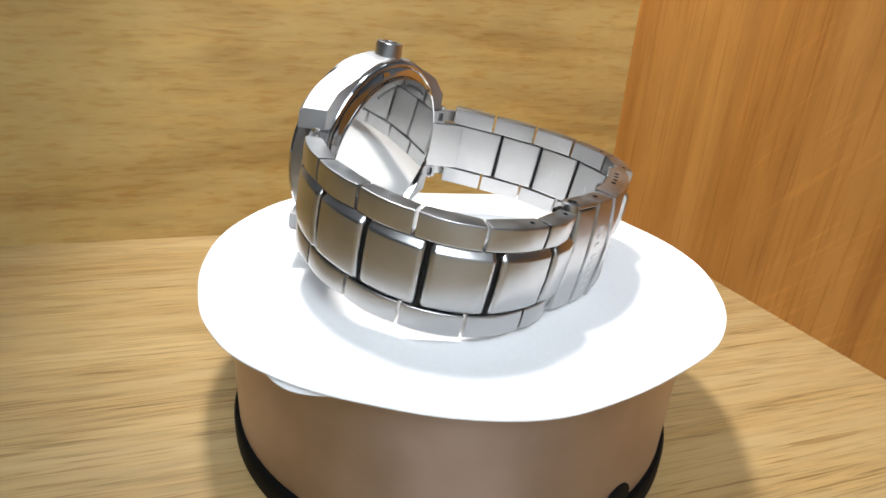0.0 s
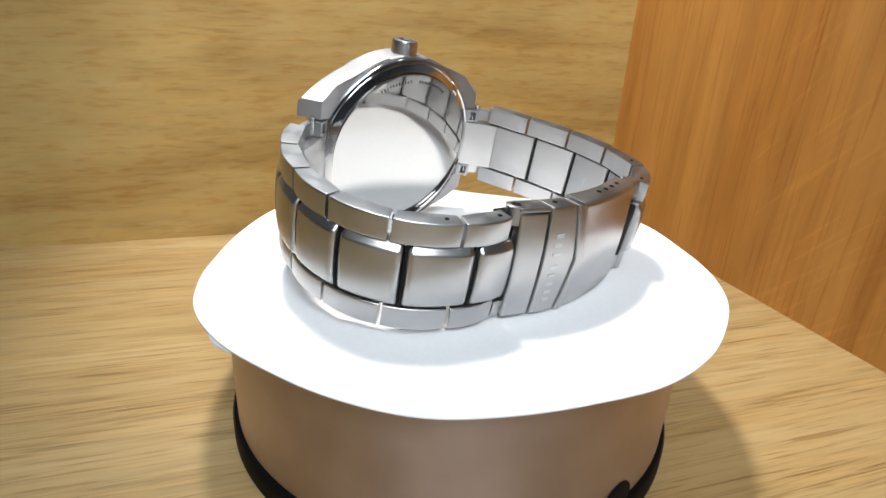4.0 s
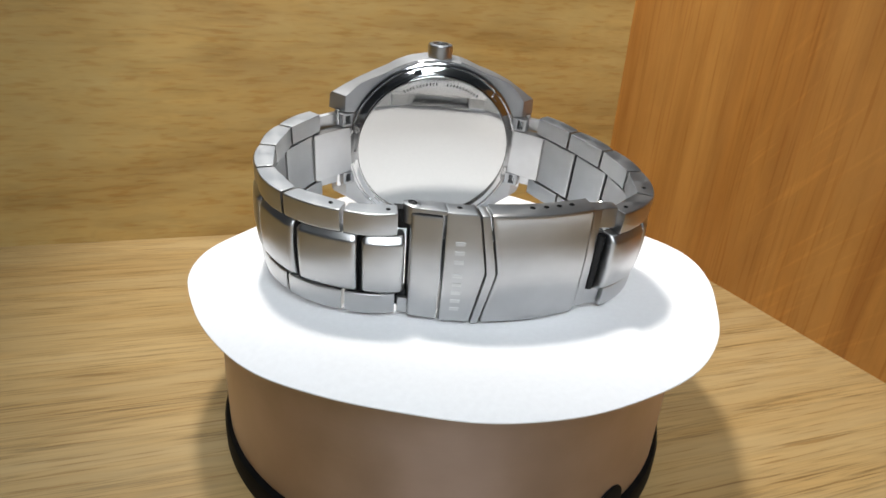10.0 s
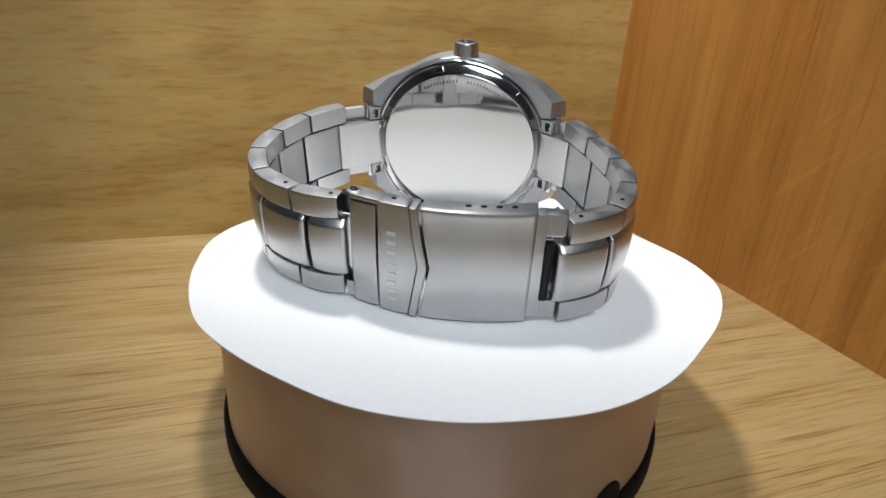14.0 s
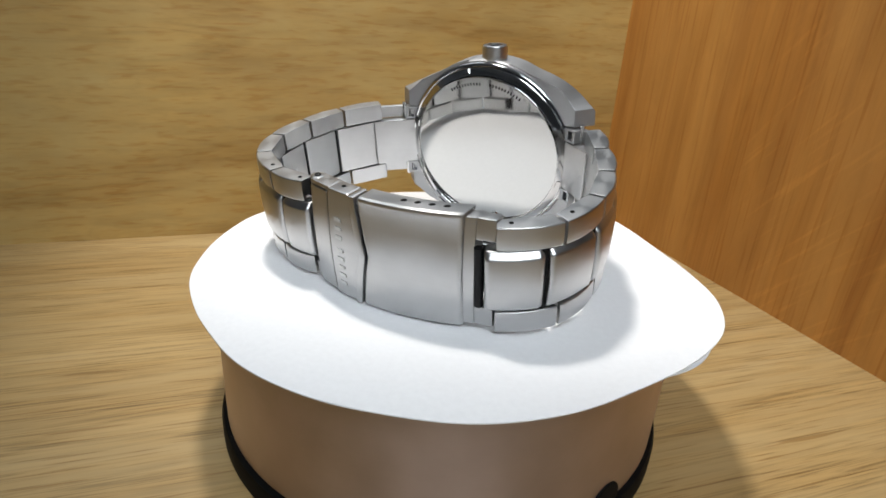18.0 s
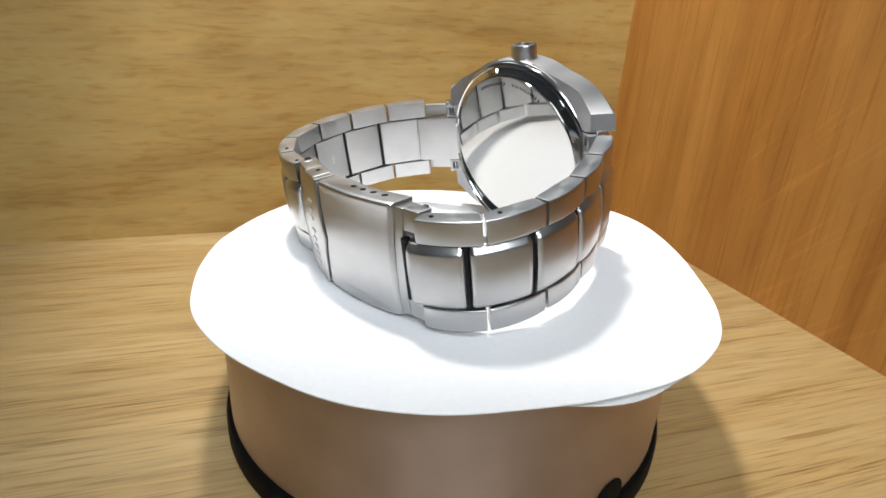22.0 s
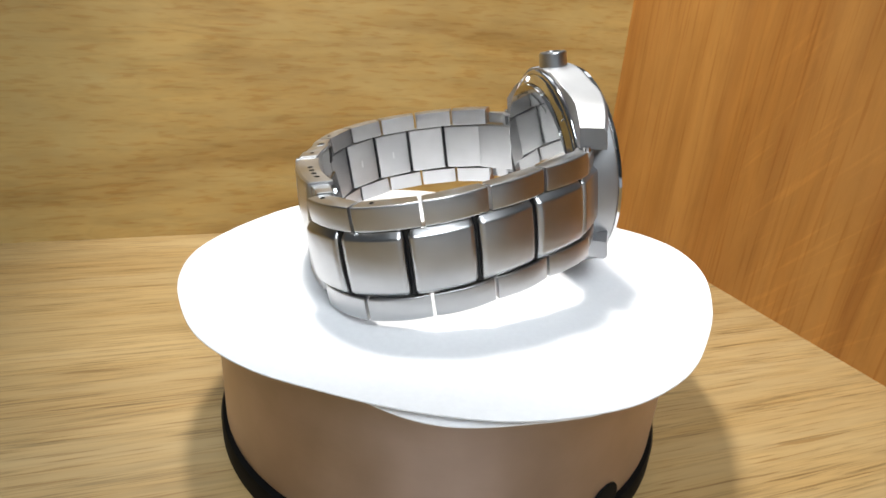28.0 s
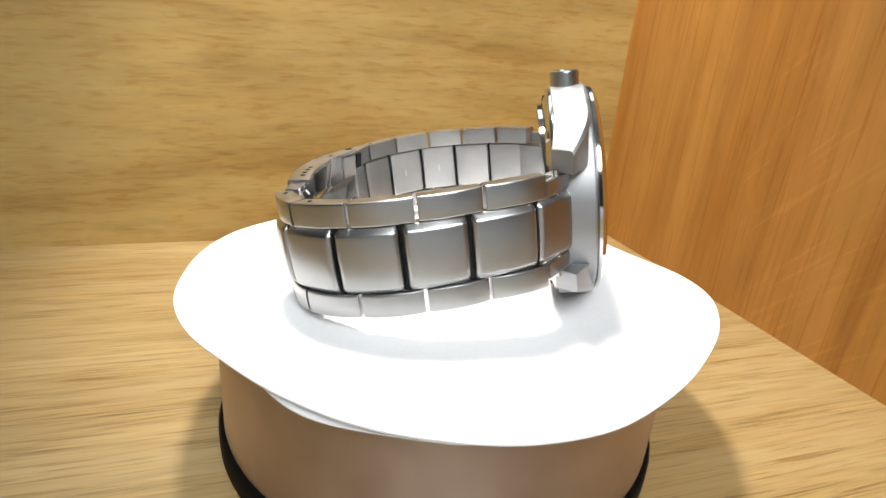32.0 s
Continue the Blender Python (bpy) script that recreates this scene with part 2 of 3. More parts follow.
def lathe(profile, n=96, m=None):
    """A closed ring or solid from (radius, height) pairs about z."""
    bm = bmesh.new()
    rings = []
    for r, h in profile:
        if r <= 1e-9:
            rings.append([bm.verts.new((0, 0, h))])
        else:
            rings.append([bm.verts.new((r * math.cos(2 * math.pi * i / n), r * math.sin(2 * math.pi * i / n), h)) for i in range(n)])
    for a, b in zip(rings, rings[1:]):
        for i in range(n):
            j = (i + 1) % n
            if len(a) == 1 and len(b) == 1:
                continue
            if len(a) == 1:
                bm.faces.new((a[0], b[i], b[j]))
            elif len(b) == 1:
                bm.faces.new((a[i], a[j], b[0]))
            else:
                bm.faces.new((a[i], a[j], b[j], b[i]))
    if m is not None:
        bmesh.ops.transform(bm, matrix=m, verts=bm.verts[:])
    return bm


def extrude_xz(outline, y0, y1, width=0.0, segments=2):
    """A plate whose outline is given in x and z, from y0 to y1."""
    bm = bmesh.new()
    a = [bm.verts.new((x, y0, z)) for x, z in outline]
    b = [bm.verts.new((x, y1, z)) for x, z in outline]
    bm.faces.new(a)
    bm.faces.new(b[::-1])
    n = len(a)
    for i in range(n):
        bm.faces.new((a[i], a[(i + 1) % n], b[(i + 1) % n], b[i]))
    bmesh.ops.recalc_face_normals(bm, faces=bm.faces[:])
    if width:
        bevel(bm, width, segments, 25)
    return bm


# ---- the wooden corner ----
tagged(part("oak_top", rbox(-0.6, WALL_X + 0.02, -0.24, WALL_Y + 0.02, FLOOR_Z - 0.02, FLOOR_Z), OAK_FLOOR, smooth=False),
       "pale oak board with fine dark grain", "floor", kind="structure")
tagged(part("wall_back", rbox(-0.6, WALL_X, WALL_Y, WALL_Y + 0.02, FLOOR_Z, 0.112, 0.0), OAK_BACK, smooth=False),
       "golden oak panel with level grain behind the turntable", "wall", kind="structure")
tagged(part("wall_side", rbox(WALL_X, WALL_X + 0.02, -0.20, WALL_Y + 0.02, FLOOR_Z, 0.112, 0.0), OAK_SIDE, smooth=False),
       "orange-brown oak panel with upright grain", "wall", kind="structure")
# the room beyond, never in view
# added block: carries the board and gives the steel grey to mirror
tagged(part("worktop", rbox(-1.2, 1.2, -1.1, 0.5, -0.75, FLOOR_Z - 0.0202), WALL_PAINT, smooth=False), "plain grey unseen block under the oak board, added for neutral reflections", "worktop", kind="structure")
tagged(part("room_floor", rbox(-3, 2, -3.5, 2.6, -0.8, -0.75), WALL_PAINT, smooth=False), "plain room floor", "floor", kind="structure")
tagged(part("ceiling", rbox(-3, 2, -3.5, 2.6, 1.75, 1.8), CEIL_PAINT, smooth=False), "white ceiling", "ceiling", kind="structure")
for nm, bx in (("wall_north", (-3, 2, 2.55, 2.6)), ("wall_south", (-3, 2, -3.5, -3.45)), ("wall_west", (-3, -2.95, -3.45, 2.55)), ("wall_east", (1.95, 2, -3.45, 2.55))):
    tagged(part(nm, rbox(*bx, -0.75, 1.75), WALL_PAINT, smooth=False), "plain painted room wall", "wall", kind="structure")

# ---- the turntable ----
TT = thing("turntable", "round brushed metal display turntable with black foot", "turntable")
CAN_R = 0.0508
part("drum", lathe([(CAN_R - 0.001, -0.0003), (CAN_R, 0.0003), (CAN_R, TOP_Z - 0.0022), (CAN_R - 0.0008, TOP_Z - 0.0012), (CAN_R - 0.014, TOP_Z - 0.0012), (CAN_R - 0.016, TOP_Z - 0.0035), (0, TOP_Z - 0.0035)], 160), TIN, TT, "brushed pinkish tin drum")
part("foot_ring", lathe([(CAN_R - 0.004, FLOOR_Z), (CAN_R + 0.0008, FLOOR_Z), (CAN_R + 0.0012, FLOOR_Z + 0.0006), (CAN_R + 0.0012, -0.0016), (CAN_R + 0.0008, -0.0006), (CAN_R - 0.001, -0.0002), (CAN_R - 0.004, -0.0002)], 160), RUBBER, TT, "black rubber foot ring")
SOCKET = radians(-70.5)
ms = Matrix.Rotation(SOCKET, 4, "Z") @ pose(CAN_R - 0.0007, 0, 0.0014, 0, 90, 0)
part("socket", lathe([(0, 0.0012), (0.0034, 0.0011), (0.0037, 0.0009), (0.0037, -0.003)], 40, ms), DARK, TT, "black round cable hole")


# ---- the paper, two cut sheets that turn with the table ----
CUT = [(1, 0.023, -0.55), (2, 0.0152, 2.89), (3, 0.0075, 2.07), (4, 0.0155, 0.79), (5, 0.0033, 0.03), (6, 0.0035, -3.05), (7, 0.0033, 1.8), (8, 0.0027, -2.5), (9, 0.0025, -0.93), (19, 0.001, 2.0)]
CURL = [(1, 1.173, 0.78), (2, 0.289, -1.62), (3, 0.91, -3.04), (4, 0.83, 1.99), (5, 0.113, 1.9), (6, 0.135, 1.29)]     # lift of the rim, mm


def wave(terms, a):
    return sum(c * math.cos(m * a + p) for m, c, p in terms)


def sheet(terms, radius, z, thick, droop=0.0, bumps=()):
    """A hand-cut disc: a wavering outline, the free rim curling up in places and hanging in others."""
    bm = bmesh.new()
    n, rings = 240, (0.25, 0.5, 0.66, 0.74, 0.8, 0.85, 0.89, 0.92, 0.95, 0.975, 1.0)

    def at(k, f, dz):
        a = 2 * math.pi * k / n
        r = radius * (1 + wave(terms, a))
        for where, width, much in bumps:
            d = math.atan2(math.sin(a - where), math.cos(a - where)) / width
            r += much * math.exp(-d * d)
        rim = (wave(CURL, a) - 1.03) * MM
        rim = min(rim, 0.0) if droop else rim
        start = CAN_R - 0.0012 if rim < 0 else 0.043
        q = max(0.0, (r * f - start) / (0.0571 * (1 + wave(CUT, a)) - start))
        r *= f
        hollow = 0.0012 * max(0.0, 1 - (r / 0.036) ** 2) ** 1.5
        return bm.verts.new((r * math.cos(a), r * math.sin(a), z + dz - hollow + rim * q ** (1.25 if rim < 0 else 1.6) - droop * q * q))

    def layer(dz):
        c = bm.verts.new((0, 0, z + dz - 0.0012))
        rs = [[at(k, f, dz) for k in range(n)] for f in rings]
        for k in range(n):
            bm.faces.new((c, rs[0][k], rs[0][(k + 1) % n]))
            for a, b in zip(rs, rs[1:]):
                bm.faces.new((a[k], b[k], b[(k + 1) % n], a[(k + 1) % n]))
        return rs[-1]
    up, down = layer(0.0), layer(-thick)
    for k in range(n):
        bm.faces.new((up[k], down[k], down[(k + 1) % n], up[(k + 1) % n]))
    return bm


PAPER_TOP = part("paper_disc", sheet(CUT, 0.0571, 0.0, 0.00022), PAPER)
tagged(PAPER_TOP, "hand-cut white paper disc lying on the turntable", "paper")
PAPER_LOW = part("paper_sheet", sheet([(2, 0.004, 0.3), (3, 0.006, 1.0), (11, 0.002, 1.0)], 0.0525, -0.0005, 0.00022, 0.0007,
                                      bumps=((radians(-34), 0.28, 0.0046), (radians(160), 0.20, 0.0040), (radians(-12), 0.22, 0.0036))), PAPER)
tagged(PAPER_LOW, "second cut white paper sheet under the disc", "paper")

# ---- the watch ----
WATCH = thing("wrist_watch", "stainless steel wrist watch resting on its bracelet edge", "watch")
LEAN, HEAD = 10.0, -22.6
# pose of the case centre in the turntable's space
IN_TABLE = pose(0, 0, 0, 0, 0, HEAD) @ pose(-0.0021, 0.0234, 0.0530 - TOP_Z, LEAN, 0, 0)


CASE_TURN = pose(0, 0, 0.022, 0.6, 0, 0.5) @ pose(0, 0, -0.022)     # the head sits slightly turned on its bracelet


def on_watch(name, bm, mat, parent=None, label="", head=False):
    bmesh.ops.transform(bm, matrix=IN_TABLE @ CASE_TURN if head else IN_TABLE, verts=bm.verts[:])
    return part(name, bm, mat, parent or WATCH, label)


def rings(*pairs):
    return [(r * MM, h * MM) for r, h in pairs]


# case: y looks out of the dial, z to the crown, x along the bracelet
turn_y = pose(0, 0, 0, -90, 0, 0)    # lathe axis z -> y
case = on_watch("case", lathe(rings((20.4, -2.1), (21.9, -2.2), (22.2, -1.8), (22.2, 4.2), (21.8, 4.7), (17.5, 4.8)), 144, turn_y), STEEL_EDGE, head=True)
on_watch("bezel", lathe(rings((17.4, 4.7), (20.9, 4.7), (21.0, 5.0), (21.5, 5.1), (21.5, 5.7), (19.9, 6.6), (17.6, 6.8), (17.4, 6.4)), 128, turn_y), POLISHED, label="polished steel bezel", head=True)
on_watch("crystal", lathe(rings((17.4, 6.2), (17.4, 6.9), (12.0, 7.1), (0, 7.2)), 96, turn_y), GLASS_DARK, label="dark glossy watch glass", head=True)
back = on_watch("case_back", lathe(rings((21.6, -2.0), (21.6, -2.6), (21.35, -2.95), (20.9, -3.1), (20.65, -2.9), (20.4, -3.2), (19.5, -3.6), (19.15, -3.85), (18.95, -3.9), (18.85, -3.7), (18.85, -2.3), (0, -2.3)), 144, turn_y), POLISHED, label="polished round case back", head=True)
plate_bm = lathe(rings((18.84, -2.9), (18.8, -3.76), (18.5, -3.8), (9.0, -3.8), (0, -3.8)), 144, turn_y)
for v in plate_bm.verts:       # set a little askew in its ring
    v.co.y -= v.co.z * 0.06
on_watch("back_plate", plate_bm, MIRROR, back, "mirror-polished plate, lightly smeared", head=True)


def notch(angle):
    """One of the small wrench slots round the case back."""
    m = turn_y @ Matrix.Rotation(angle, 4, "Z") @ pose(19.95 * MM, 0, -3.4 * MM, 0, -22, 0)
    return rbox(-0.5 * MM, 0.5 * MM, -0.9 * MM, 0.9 * MM, -0.3 * MM, 0.12 * MM, 0.1 * MM, m, 1)


for k in range(6):
    on_watch("wrench_slot", notch(2 * math.pi * (k + 0.25) / 6), POLISHED, back, head=True)

for k in range(22):
    a = radians(58 + k * 2.6 + (6 if k > 10 else 0))
    m = turn_y @ Matrix.Rotation(-a, 4, "Z") @ pose(17.2 * MM, 0, -3.81 * MM)
    m = Matrix.Translation((0, -m.translation.z * 0.06, 0)) @ m
    on_watch("engraved_mark", rbox(-0.35 * MM, 0.35 * MM, -0.13 * MM, 0.13 * MM, -0.02 * MM, 0.02 * MM, 0, m), SHADE_AND_ETCH, back, head=True)

crown_m = pose(0.0004, 0.0008, -0.0008, 0, 0, 0)
crown = on_watch("crown", lathe(rings((0, 21.6), (2.6, 21.6), (2.95, 21.9), (2.95, 25.3), (2.7, 25.7), (1.8, 25.8), (1.7, 25.45), (0, 25.4)), 14, crown_m), STEEL, label="fluted steel crown", head=True)
on_watch("crown_tube", lathe(rings((0, 20.4), (2.1, 20.4), (2.1, 21.7), (0, 21.7)), 24, crown_m), DARK, crown, head=True)
on_watch("crown_badge", lathe(rings((0, 25.3), (1.2, 25.3), (1.2, 25.52), (0, 25.55)), 20, crown_m), DARK, crown, head=True)


def lug(sx, sz):
    """A horn of the case, curving towards the wrist."""
    def edge(x):
        ring = math.sqrt(max(0.0, 22.2 ** 2 - x * x)) if x < 22.2 else 0.0
        horn = 12.9 + (25.4 - x) * 0.435 + (0.8 if sx * sz > 0 and sx > 0 else -0.1) * math.sin(math.pi * min(1.0, max(0.0, (x - 9.0) / 16.4)))
        return max(ring, horn) if x > 8.5 else ring
    xs = [5.0 + 20.3 * i / 14 for i in range(15)]
    outer = [(x, edge(x) + 0.12) for x in xs]
    inner = [(25.6, 9.2), (22.0, 9.1), (19.6, 9.4), (14.0, 13.0), (5.0, 17.0)]
    pts = outer + inner
    bm = extrude_xz([(sx * x * MM, sz * z * MM) for x, z in pts], -2.1 * MM, 4.7 * MM)
    for v in bm.verts:
        x = abs(v.co.x) / MM
        d = max(0.0, x - 13.0)
        if v.co.y > 1.0 * MM:
            v.co.y -= 0.027 * d * d * MM
            v.co.y = max(v.co.y, -1.3 * MM)
        else:
            v.co.y -= 0.0065 * d * d * MM
            v.co.x *= (x - max(0.0, x - 18.0) * 0.5) / x
    bmesh.ops.recalc_face_normals(bm, faces=bm.faces[:])
    rim = [e for e in bm.edges if all(v.co.y > 0.2 * MM or abs(v.co.x) > 22 * MM for v in e.verts) and len(e.link_faces) == 2
           and any(f.normal.y > 0.6 for f in e.link_faces) and any(f.normal.z * sz > 0.5 for f in e.link_faces)]
    bmesh.ops.bevel(bm, geom=rim, offset=0.6 * MM, segments=1, affect="EDGES", clamp_overlap=True)     # polished facet on the dial side
    bevel(bm, 0.16 * MM, 2, 32)
    return bm


for sx in (-1, 1):
    for sz in (-1, 1):
        on_watch("lug", lug(sx, sz), STEEL_EDGE, case, head=True)
    on_watch("spring_bar", lathe(rings((0, -9.9), (0.7, -9.9), (0.7, 9.9), (0, 9.9)), 16, pose(sx * 23.6 * MM, -2.6 * MM, 0)), POLISHED, case, head=True)

# bracelet: outer line of the loop in x, y (mm), from a lug to the clasp
LEFT = [(-29.8, -5.4), (-36.1, -14.7), (-38.7, -25.5), (-38.1, -36.2), (-32.8, -46.0), (-22.9, -52.1), (-12.3, -53.35)]
RIGHT = [(28.0, -3.6), (32.9, -13.8), (36.9, -24.5), (38.2, -35.8), (35.2, -46.8), (25.9, -53.6), (20.6, -55.0)]
HALF, CORE = 10.2, 5.9


def sag(x, y):
    """The bracelet hangs a little below the middle of the case."""
    return 0.014 * y


def along(nodes, f):
    """A point on the smooth line through nodes, f in nodes; straight on past both ends."""
    if f < 0:
        return Vector(nodes[0]) + f * (Vector(nodes[1]) - Vector(nodes[0]))
    i = max(0, min(int(math.floor(f)), len(nodes) - 2))
    u = f - i
    p = [Vector(nodes[max(0, min(len(nodes) - 1, i + k))]) for k in (-1, 0, 1, 2)]
    return 0.5 * (2 * p[1] + (p[2] - p[0]) * u + (2 * p[0] - 5 * p[1] + 4 * p[2] - p[3]) * u * u + (3 * p[1] - p[0] - 3 * p[2] + p[3]) * u ** 3)


def piece(a, b, z0, z1, thick, gap, arch, rise, chamfer, bev=0.3, taper=(0.0, 0.0), ease=0.0, drop=0.55, crown=0.0):
    """A link between two points of the outer line: arched outside, chamfered at both rims, its ends cut back inside by taper
    (tangents of half the bends) and eased outside."""
    a, b = Vector(a), Vector(b)
    t = (b - a).normalized()
    nrm = Vector((t.y, -t.x))
    mid = (a + b) / 2
    if nrm.dot(mid - Vector((0, -26))) < 0:
        nrm = -nrm
    ln = (b - a).length - gap
    bm = bmesh.new()
    us = (-0.5, -0.44, -0.3, -0.15, 0.0, 0.15, 0.3, 0.44, 0.5)
    rows = []
    for u in us:
        out = rise + arch * (1 - (2 * u) ** 2) - (ease if abs(u) > 0.49 else 0.0)
        zc, hz = (z0 + z1) / 2, (z1 - z0) / 2 - chamfer
        face = [(out - crown * q * q, zc + q * hz) for q in (-1.0, -0.6, -0.2, 0.2, 0.6, 1.0)]
        edge = out - crown - chamfer * drop
        prof = ((-thick, z0 + 0.12), (edge, z0), *face, (edge, z1), (-thick, z1 - 0.12))
        row = []
        for o, z in prof:
            cut = max(0.0, -o)
            along_t = u * ln + (cut * taper[0] if u < -0.4 else 0.0) - (cut * taper[1] if u > 0.4 else 0.0)
            p = mid + t * along_t + nrm * o
            row.append(bm.verts.new((p.x * MM, p.y * MM, (z + sag(p.x, p.y)) * MM)))
        rows.append(row)
    n = len(rows[0])
    for p, q in zip(rows, rows[1:]):
        for i in range(n):
            bm.faces.new((p[i], p[(i + 1) % n], q[(i + 1) % n], q[i]))
    bm.faces.new(rows[0])
    bm.faces.new(rows[-1][::-1])
    bmesh.ops.recalc_face_normals(bm, faces=bm.faces[:])
    bevel(bm, bev * MM, 2, 24)
    return bm


def bend(nodes, f):
    """Tangent of half the turn of the line at f."""
    if f <= 0.3 or f >= len(nodes) - 1.05:
        return 0.1
    p, q, r = along(nodes, f - 1), along(nodes, f), along(nodes, min(f + 1, len(nodes) - 1))
    return math.tan(max(0.0, (q - p).angle(r - q)) / 2)


def pin_hole(p, z, up):
    """The dark mouth of a link pin on a rim."""
    return lathe(rings((0, 0.03), (0.36, 0.03), (0.4, 0.0), (0.4, -0.3)), 14, pose(p.x * MM, p.y * MM, (z + sag(p.x, p.y)) * MM, 0 if up else 180, 0, 0))


SHIFT = 0.26
for nodes in (LEFT, RIGHT):
    s = 1 if nodes is RIGHT else -1
    n = len(nodes) - 1
    last = n if nodes is LEFT else n - 1
    for i in range(last):
        a, b = along(nodes, i), along(nodes, i + (0.84 if nodes is LEFT and i == last - 1 else 1))
        for z0, z1, up in ((CORE + 0.08, HALF, True), (-HALF, -CORE - 0.08, False)):
            ol = on_watch("outer_link", piece(a, b, z0, z1, 3.2, 0.6, 0.75, -0.1, 0.24, 0.18, (bend(nodes, i), bend(nodes, i + 1)), crown=0.08), STEEL)
            if i >= last - 2 and up:
                m = a.lerp(b, 0.72)
                inw = (Vector((0, -26)) - m).normalized()
                on_watch("pin_hole", pin_hole(m + 1.6 * inw, HALF, True), DARK, ol)
        a, b = along(nodes, i + SHIFT), along(nodes, min(i + 1 + SHIFT, n + 0.08))
        if (b - a).length > 4:
            cl = on_watch("centre_link", piece(a, b, -CORE, CORE, 2.9, 0.75, 0.5, 0.9, 1.15, 0.32, (bend(nodes, i + SHIFT), bend(nodes, i + 1 + SHIFT)), 0.45, 1.0, 0.28), STEEL)
            if n - 4 <= i:
                m = (a + b) / 2
                inw = (Vector((0, -26)) - m).normalized()
                q = m + 2.93 * inw
                on_watch("arrow_slot", rbox(-0.22 * MM, 0.22 * MM, -0.06 * MM, 0.06 * MM, -0.9 * MM, 0.9 * MM, 0, pose(q.x * MM, q.y * MM, sag(q.x, q.y) * MM, 0, 0, math.degrees(math.atan2(inw.y, inw.x)) - 90)), ETCH, cl)
    # knuckles that show in the gaps, painted near-black for the shade in there
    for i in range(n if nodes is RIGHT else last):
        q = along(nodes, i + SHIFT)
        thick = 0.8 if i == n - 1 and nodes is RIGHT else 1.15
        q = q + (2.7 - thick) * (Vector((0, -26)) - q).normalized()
        on_watch("link_knuckle", lathe(rings((0, -CORE + 0.15), (thick, -CORE + 0.15), (thick, CORE - 0.15), (0, CORE - 0.15)), 16, pose(q.x * MM, q.y * MM, sag(q.x, q.y) * MM)), SHADE_AND_ETCH)
    # pieces that meet the case: an outer shell, a thick middle, and slotted tongues on the wrist side
    end = on_watch("end_link", piece((s * 21.6, 0.6), along(nodes, SHIFT), -CORE, CORE, 3.5, 0.5, 0.1, 0.6, 1.15, 0.2, ease=0.5, drop=1.0, crown=0.15), STEEL)
    a, b = Vector((s * 21.6, 0.4)), along(nodes, 0)
    for z0, z1 in ((CORE + 0.06, 8.95), (-8.95, -CORE - 0.06)):
        on_watch("end_cap", piece(a, b, z0, z1, 1.5, 0.4, 0.1, -0.2, 0.35, 0.16), STEEL, end)
    t = (b - a).normalized()
    nrm = Vector((t.y, -t.x)) * s
    deg = math.degrees(math.atan2(t.y, t.x))
    for sg in (1, -1):
        q = a + 1.9 * t + 2.5 * nrm
        m = pose(q.x * MM, q.y * MM, (sg * 7.45 + sag(q.x, q.y)) * MM, 0, 0, deg)
        for x0, x1, z0, z1 in ((-1.9, -0.7, -1.5, 1.5), (0.75, 1.5, -1.5, 1.5), (-0.7, 0.75, 1.05, 1.5), (-0.7, 0.75, -1.5, -1.05)):
            on_watch("tongue", rbox(x0 * MM, x1 * MM, -1.0 * MM, 1.0 * MM, z0 * MM, z1 * MM, 0.08 * MM, m, 1), STEEL_EDGE, end)
        on_watch("bar_shoulder", lathe(rings((0, -1.2), (0.3, -1.2), (0.3, 1.2), (0, 1.2)), 14, m @ pose(0.25 * MM, 0, 0)), POLISHED, end, "bright spring bar end in its slot")


# clasp: tilted a little, bowed along its length
CL = -57.2
CLASP_TILT = Matrix.Translation((0, CL * MM, 0)) @ Matrix.Rotation(radians(-3.0), 4, "X") @ Matrix.Translation((0, -CL * MM, -0.1 * MM))


def bowed(bm):
    for v in bm.verts:
        d = abs(v.co.x / MM - 4.5) / 16.5
        v.co.y += (3.0 * min(1.0, d) ** 2 + 2.2 * max(0.0, d - 1.0) + 0.6 * (v.co.z / 0.0107) ** 2) * MM
    bmesh.ops.transform(bm, matrix=CLASP_TILT, verts=bm.verts[:])
    return bm


def strips(x0, x1, z0, z1, tip0=0.0, tip1=0.0, n=10):
    """An outline with pointed ends, cut along x so that it can bow."""
    top = [(x0 + (x1 - x0) * i / n, z1) for i in range(n + 1)]
    low = [(x1 - (x1 - x0) * i / n, z0) for i in range(n + 1)]
    return top + ([(x1 + tip1, 0.0)] if tip1 else []) + low + ([(x0 + tip0, 0.0)] if tip0 else [])


def plate(outline, y0, y1, width=0.0):
    bm = extrude_xz([(x * MM, z * MM) for x, z in outline], y0 * MM, y1 * MM, width * MM)
    for z in (-8.0, -5.4, -2.7, 0.0, 2.7, 5.4, 8.0):      # cut across so that it can crown
        bmesh.ops.bisect_plane(bm, geom=bm.verts[:] + bm.edges[:] + bm.faces[:], plane_co=(0, 0, z * MM), plane_no=(0, 0, 1))
    return bowed(bm)


